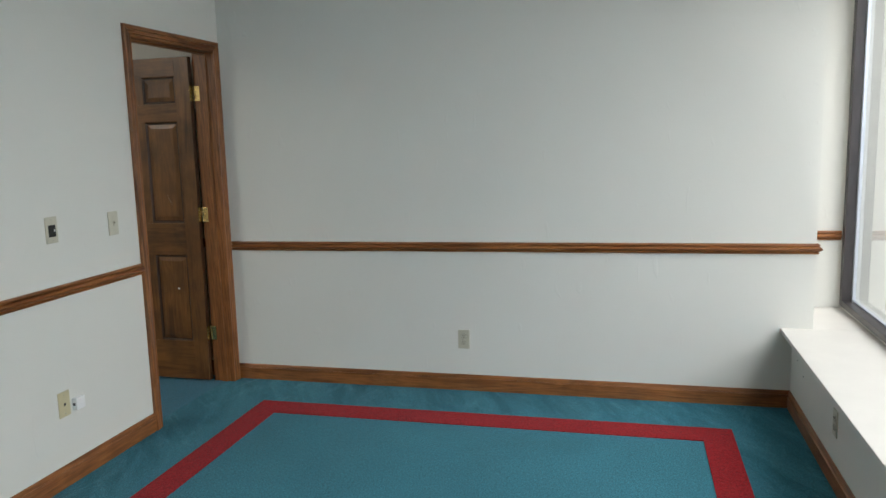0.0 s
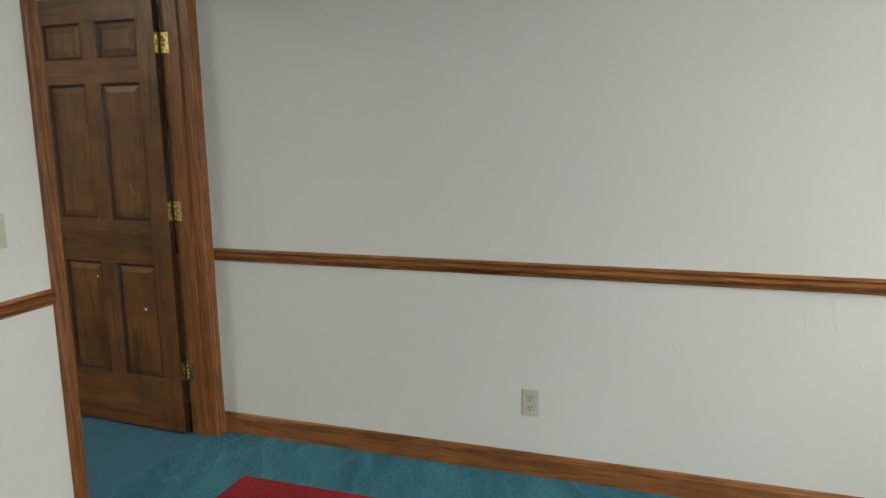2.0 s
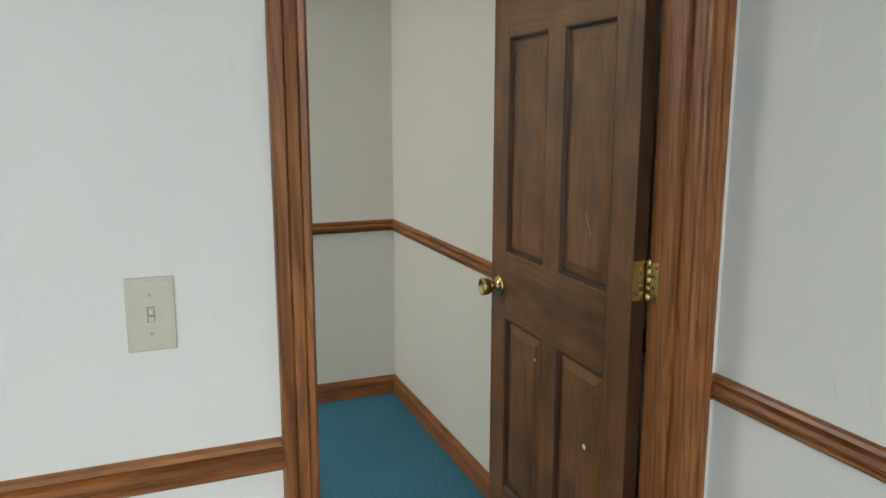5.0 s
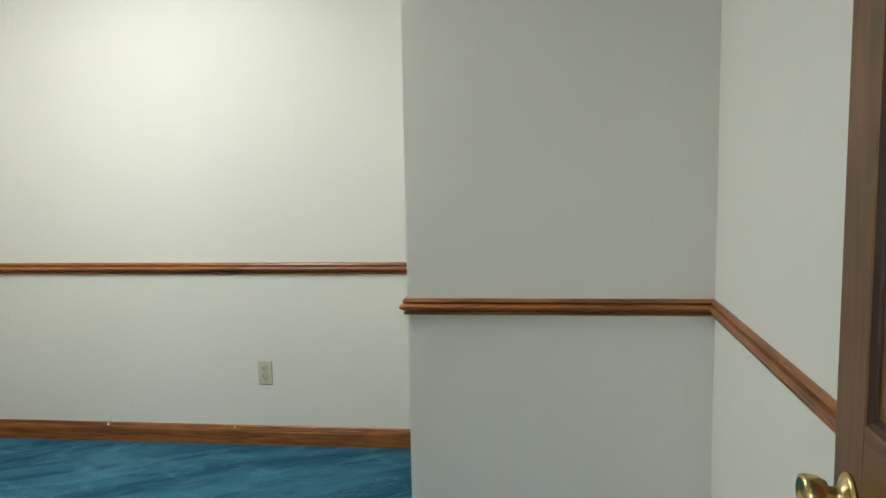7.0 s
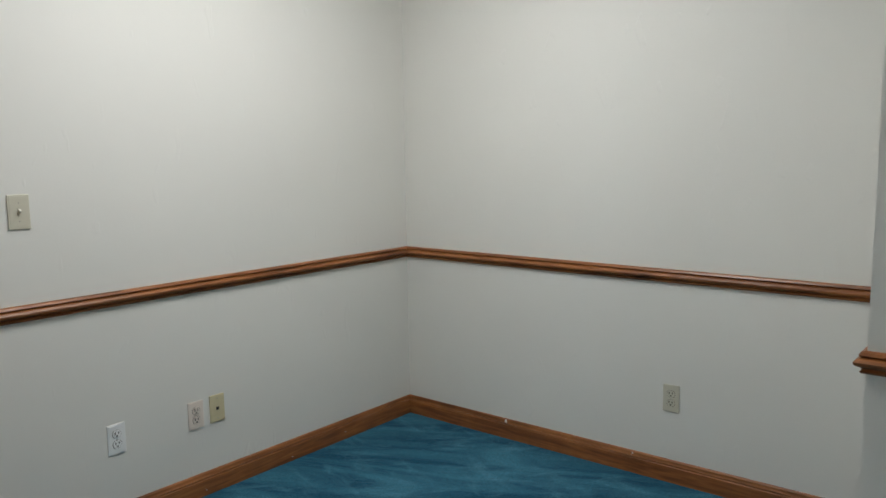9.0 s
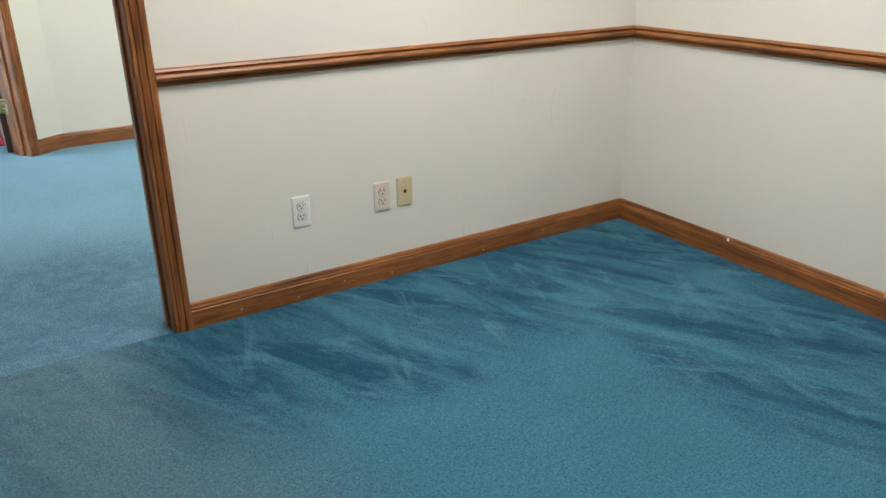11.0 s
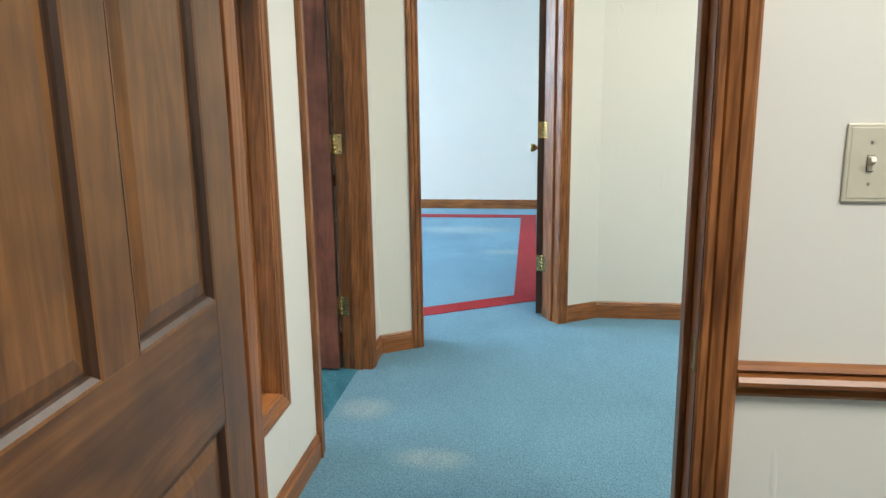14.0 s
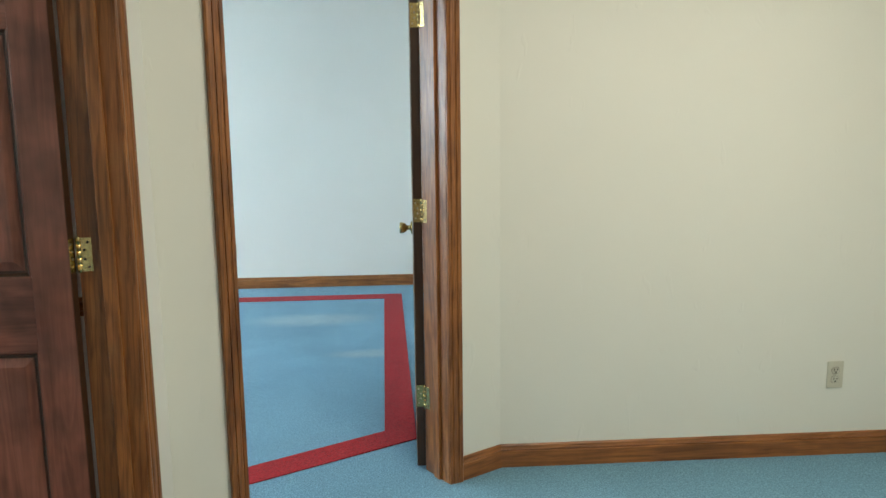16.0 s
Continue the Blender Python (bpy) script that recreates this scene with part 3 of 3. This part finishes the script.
# hinge plates let into the jambs
def jamb_plates(frame_ob, pin, inward, across):
    """pin: the hinge pin; inward: along the jamb into the wall; across: out over the opening."""
    m = Matrix(((inward[0], across[0], 0, pin[0]), (inward[1], across[1], 0, pin[1]), (0, 0, 1, 0), (0, 0, 0, 1)))
    for z in (0.312, 1.065, 1.80):
        bm = box((0.002, -0.0008, z - 0.045), (0.034, 0.0012, z + 0.045), 0.0005)
        bmesh.ops.transform(bm, matrix=m, verts=bm.verts)
        h = part("hinge_plate", bm, BRASS, frame_ob, "worn brass hinge plate")
        for k, a in ((-0.033, 0.024), (-0.012, 0.014), (0.012, 0.014), (0.033, 0.024)):
            bm = box((a - 0.003, 0.0010, z + k - 0.003), (a + 0.003, 0.0017, z + k + 0.003), 0.0003)
            bmesh.ops.transform(bm, matrix=m, verts=bm.verts)
            part("screw", bm, SLOT, h)


part("strike_plate", box((-1.1612, -3.292, 0.875), (-1.1598, -3.264, 0.935), 0.0004), BRASS, frame_3, "brass strike plate in the jamb")
part("strike_plate", box((-0.116, -0.8545, 0.875), (-0.088, -0.8525, 0.935), 0.0004), BRASS, frame_1, "brass strike plate in the jamb")
part("strike_plate", box((-0.036, -4.6048, 0.875), (-0.008, -4.6018, 0.935), 0.0004), BRASS, frame_2, "brass strike plate in the jamb")
jamb_plates(frame_1, (-0.1285, -0.083), (1, 0), (0, -1))
jamb_plates(frame_3, (-0.3885, -3.2515), (0, -1), (-1, 0))
jamb_plates(frame_2, (0.0085, -5.417), (-1, 0), (0, 1))
jamb_plates(frame_4, hp, (-N.x, -N.y), (-U.x, -U.y))

# ---------------------------------------------------------------- wall plates


def plate(name, kind, mat, m, label, category):
    """A wall plate in the local xz plane, proud towards local -y, with its devices and screws."""
    e = tagged(new(name), label, category)
    part("cover", box((-0.035, -0.0050, -0.0575), (0.035, 0.0, 0.0575), 0.0022), mat, e)
    part("cover_field", box((-0.029, -0.0058, -0.0515), (0.029, -0.0045, 0.0515), 0.0006), mat, e)
    if kind == "outlet":
        for zc in (-0.0195, 0.0195):
            bm = bmesh.new()
            k = 20
            ring = []
            for j in range(k):
                an = j * math.tau / k
                ring.append((0.0168 * math.cos(an), max(-0.0135, min(0.0135, 0.0168 * math.sin(an)))))
            lo = [bm.verts.new((x, -0.005, zc + z)) for x, z in ring]
            hi = [bm.verts.new((x * 0.96, -0.0078, zc + z * 0.96)) for x, z in ring]
            for j in range(k):
                bm.faces.new((lo[j], lo[(j + 1) % k], hi[(j + 1) % k], hi[j]))
            bm.faces.new(hi)
            r = part("receptacle", bm, mat, e)
            # thin dark ring drawn as the shadow outlining the receptacle
            rim = bmesh.new()
            lo = [rim.verts.new((x * 1.07, -0.0055, zc + z * 1.07)) for x, z in ring]
            hi = [rim.verts.new((x * 1.06, -0.0061, zc + z * 1.06)) for x, z in ring]
            for j in range(k):
                rim.faces.new((lo[j], lo[(j + 1) % k], hi[(j + 1) % k], hi[j]))
            rim.faces.new(hi)
            part("receptacle_shade_rim", rim, RIM_SHADE, r)
            part("slot", box((-0.0084, -0.0086, zc - 0.0005), (-0.0050, -0.0076, zc + 0.0085)), SLOT, r)
            part("slot", box((0.0050, -0.0086, zc + 0.0005), (0.0084, -0.0076, zc + 0.0080)), SLOT, r)
            part("ground_slot", box((-0.0030, -0.0086, zc - 0.0100), (0.0030, -0.0076, zc - 0.0045), 0.0003), SLOT, r)
        screws = (0.0,)
    elif kind == "switch":
        part("toggle_slot", box((-0.0052, -0.0059, -0.0120), (0.0052, -0.005, 0.0120)), SLOT, e)
        bm = box((-0.0044, -0.0085, -0.0112), (0.0044, -0.005, 0.0112), 0.0008)
        tip = box((-0.0040, -0.019, -0.0045), (0.0040, -0.006, 0.0045), 0.0016)
        bmesh.ops.rotate(tip, cent=(0, -0.005, 0), matrix=Matrix.Rotation(radians(-28), 3, 'X'), verts=tip.verts)
        tm = bpy.data.meshes.new("tmp")
        tip.to_mesh(tm)
        tip.free()
        bm.from_mesh(tm)
        bpy.data.meshes.remove(tm)
        part("toggle", bm, mat, e)
        screws = (-0.030, 0.030)
    elif kind == "jack":
        part("jack_socket", box((-0.0065, -0.0064, -0.007), (0.0065, -0.0050, 0.006)), SLOT, e)
        screws = (-0.042, 0.042)
    else:
        part("control_window", box((-0.021, -0.0070, -0.030), (0.021, -0.0050, 0.022), 0.0008), SLOT, e, "black control insert")
        part("control_lever", box((0.008, -0.0100, -0.008), (0.016, -0.0065, 0.002), 0.0008), WHITEP, e)
        screws = (-0.046, 0.046)
    for z in screws:
        part("screw", lathe([(-0.0052, 0.0028), (-0.0064, 0.0024)], 10), SCREW, e) if z == 0 else part("screw", _screw(z), SCREW, e)
    e.matrix_world = m
    return e


def _screw(z):
    bm = lathe([(-0.0052, 0.0028), (-0.0064, 0.0024)], 10)
    bmesh.ops.translate(bm, vec=(0, 0, z), verts=bm.verts)
    return bm


NORTH, WEST, SOUTH = 0, 90, 180
plate("outlet", "outlet", IVORY, pose(1.49, 0, 0.312, 0, 0, NORTH), "ivory duplex outlet low on the office wall", "outlet")
plate("light_switch", "switch", IVORY, pose(0, -1.103, 1.130, 0, 0, WEST), "ivory toggle light switch beside the door", "light switch")
plate("wall_control", "control", IVORY, pose(0, -1.511, 1.147, 0, 0, WEST), "ivory wall plate with a black control insert", "wall control")
plate("phone_jack", "jack", BEIGE, pose(0, -1.540, 0.370, 0, 0, WEST), "beige phone jack plate low on the wall", "wall jack")
jb = tagged(new("surface_jack"), "small white surface-mounted jack box beside the plate", "wall jack")
part("housing", box((-0.028, -0.026, -0.028), (0.028, 0, 0.028), 0.004), WHITEP, jb)
part("jack_socket", box((-0.0292, -0.018, -0.007), (-0.0278, -0.006, 0.006)), SLOT, jb)
jb.matrix_world = pose(0, -1.462, 0.352, 0, 0, WEST)
plate("bench_outlet", "outlet", IVORY, pose(3.29, -0.93, 0.27, 0, 0, -90), "ivory outlet on the front of the window bench", "outlet")
plate("outlet", "outlet", IVORY, pose(-3.29, -1.803, 0.360, 0, 0, WEST), "ivory duplex outlet low on the den wall", "outlet")
plate("outlet", "outlet", WHITEP, pose(-1.661, -3.26, 0.349, 0, 0, SOUTH), "white duplex outlet low on the den wall", "outlet")
plate("outlet", "outlet", PINKP, pose(-1.994, -3.26, 0.345, 0, 0, SOUTH), "pinkish beige duplex outlet beside a jack plate", "outlet")
plate("phone_jack", "jack", BEIGE, pose(-2.094, -3.26, 0.349, 0, 0, SOUTH), "yellowed beige phone jack plate beside an outlet", "wall jack")
plate("light_switch", "switch", IVORY, pose(-1.387, -3.26, 1.210, 0, 0, SOUTH), "ivory toggle light switch above the chair rail", "light switch")
plate("outlet", "outlet", IVORY, pose(0.61, -10.1, 0.345, 0, 0, SOUTH), "ivory duplex outlet on the far office wall", "outlet")
plate("outlet", "outlet", IVORY, pose(-2.634, -6.335, 0.347, 0, 0, SOUTH), "ivory duplex outlet low on the hall wall", "outlet")

# nail heads, filler and paint flecks on trim and walls
flecks = bmesh.new()
random.seed(4)
for x in (-1.40, -1.62, -1.81, -2.02, -2.47, -2.80):
    z = 0.012 + random.random() * 0.06
    add_box(flecks, (x, -3.247, z), (x + 0.004, -3.2453, z + 0.004), 0.0004)
add_box(flecks, (-3.2775, -2.631, 0.080), (-3.2758, -2.620, 0.094), 0.0005)
add_box(flecks, (-3.2775, -1.968, 0.084), (-3.2758, -1.963, 0.092), 0.0004)
tagged(link("paint_flecks", flecks, WHITEP), "white paint flecks along the oak baseboard", "paint flecks", kind="stuff")

# ---------------------------------------------------------------- windows, bench, ceiling lights, outside


def big_window(name, y0, y1, z0, z1, label):
    e = tagged(new(name), label, "window", kind="structure")
    x0, x1, f = 3.642, 3.694, 0.055
    part("frame_post", box((x0, y0, z0), (x1, y0 + f, z1), 0.003), BRONZE, e)
    part("frame_post", box((x0, y1 - f, z0), (x1, y1, z1), 0.003), BRONZE, e)
    part("frame_bottom", box((x0, y0 + f, z0), (x1, y1 - f, z0 + 0.035), 0.003), BRONZE, e)
    part("frame_top", box((x0, y0 + f, z1 - f), (x1, y1 - f, z1), 0.003), BRONZE, e)
    g = part("pane", box((3.712, y0 + 0.02, z0 + 0.02), (3.718, y1 - 0.02, z1 - 0.02)), GLASS, e)
    g.visible_shadow = False
    for a, b in (((y0 + f - 0.004, z0 + 0.030), (y1 - f + 0.004, z0 + 0.044)), ((y1 - f - 0.014, z0 + 0.044), (y1 - f + 0.004, z1 - f)),
                 ((y0 + f - 0.004, z0 + 0.044), (y0 + f + 0.014, z1 - f))):
        part("glazing_bead", box((3.6945, *a), (3.7115, *b), 0.001), ALUM, e, "pale aluminium glazing bead")
    return e


big_window("window_1", -5.548, 0.528, 0.462, 2.448, "large bronze-framed office window above a bench")
big_window("window_2", -9.978, -5.882, 0.462, 2.448, "large bronze-framed window of the far office")
iw = part("pane", box((-0.063, -4.1855, 0.4045), (-0.057, -3.4245, 2.0355)), GLASS, inner_window)
iw.visible_shadow = False
bench = tagged(new("window_bench"), "long low window bench with a pale top", "bench", kind="structure")
part("front", box((3.29, -5.655, 0.0), (3.32, -0.002, 0.418)), PAINT, bench)
part("top", box((3.228, -5.655, 0.42), (3.658, -0.002, 0.442), 0.003), LAMIN, bench)
part("top", box((3.392, -0.002, 0.42), (3.658, 0.545, 0.442)), LAMIN, bench)
for y, z in ((-0.16, 0.31), (-0.30, 0.27)):
    part("screw", box((3.2885, y - 0.004, z - 0.004), (3.2906, y + 0.004, z + 0.004), 0.001), SLOT, bench)
for nm, x, y, w, d in (("ceiling_light", -1.9, -2.2, 1.2, 0.6), ("ceiling_light", -1.9, -4.7, 1.2, 0.6)):
    e = tagged(new(nm), "fluorescent panel light set in the ceiling", "ceiling light", "ceiling lights")
    bm = bmesh.new()
    for a, b in (((-w / 2, -d / 2), (w / 2, -d / 2 + 0.02)), ((-w / 2, d / 2 - 0.02), (w / 2, d / 2)),
                 ((-w / 2, -d / 2 + 0.02), (-w / 2 + 0.02, d / 2 - 0.02)), ((w / 2 - 0.02, -d / 2 + 0.02), (w / 2, d / 2 - 0.02))):
        add_box(bm, (a[0], a[1], -0.012), (b[0], b[1], 0))
    part("frame", bm, WHITEP, e)
    part("diffuser", box((-w / 2 + 0.02, -d / 2 + 0.02, -0.006), (w / 2 - 0.02, d / 2 - 0.02, 0)), PANEL, e)
    e.matrix_world = pose(x, y, 2.6)
bm = bmesh.new()
add_box(bm, (-600, -600, -0.5), (600, 600, -0.25))
structure(link("ground", bm, CONC), "pale concrete paving outside the windows", "ground")
roof = structure(link("roof", box((-4.4, -10.6, 2.75), (3.87, 0.9, 2.95)), ROOF), "flat grey roof over the rooms", "roof")
nb = tagged(new("building_opposite"), "pale low building across the paving", "building", kind="structure")
part("wall", box((14, -18, -0.25), (22, 22, 4.2)), FACADE, nb)
part("roof", box((13.7, -18.3, 4.2), (22.3, 22.3, 4.5)), ROOF, nb)
for k in range(6):
    w = part("window", box((13.93, -15 + k * 6, 0.6), (13.998, -12.5 + k * 6, 2.6), 0.01), BRONZE, nb)
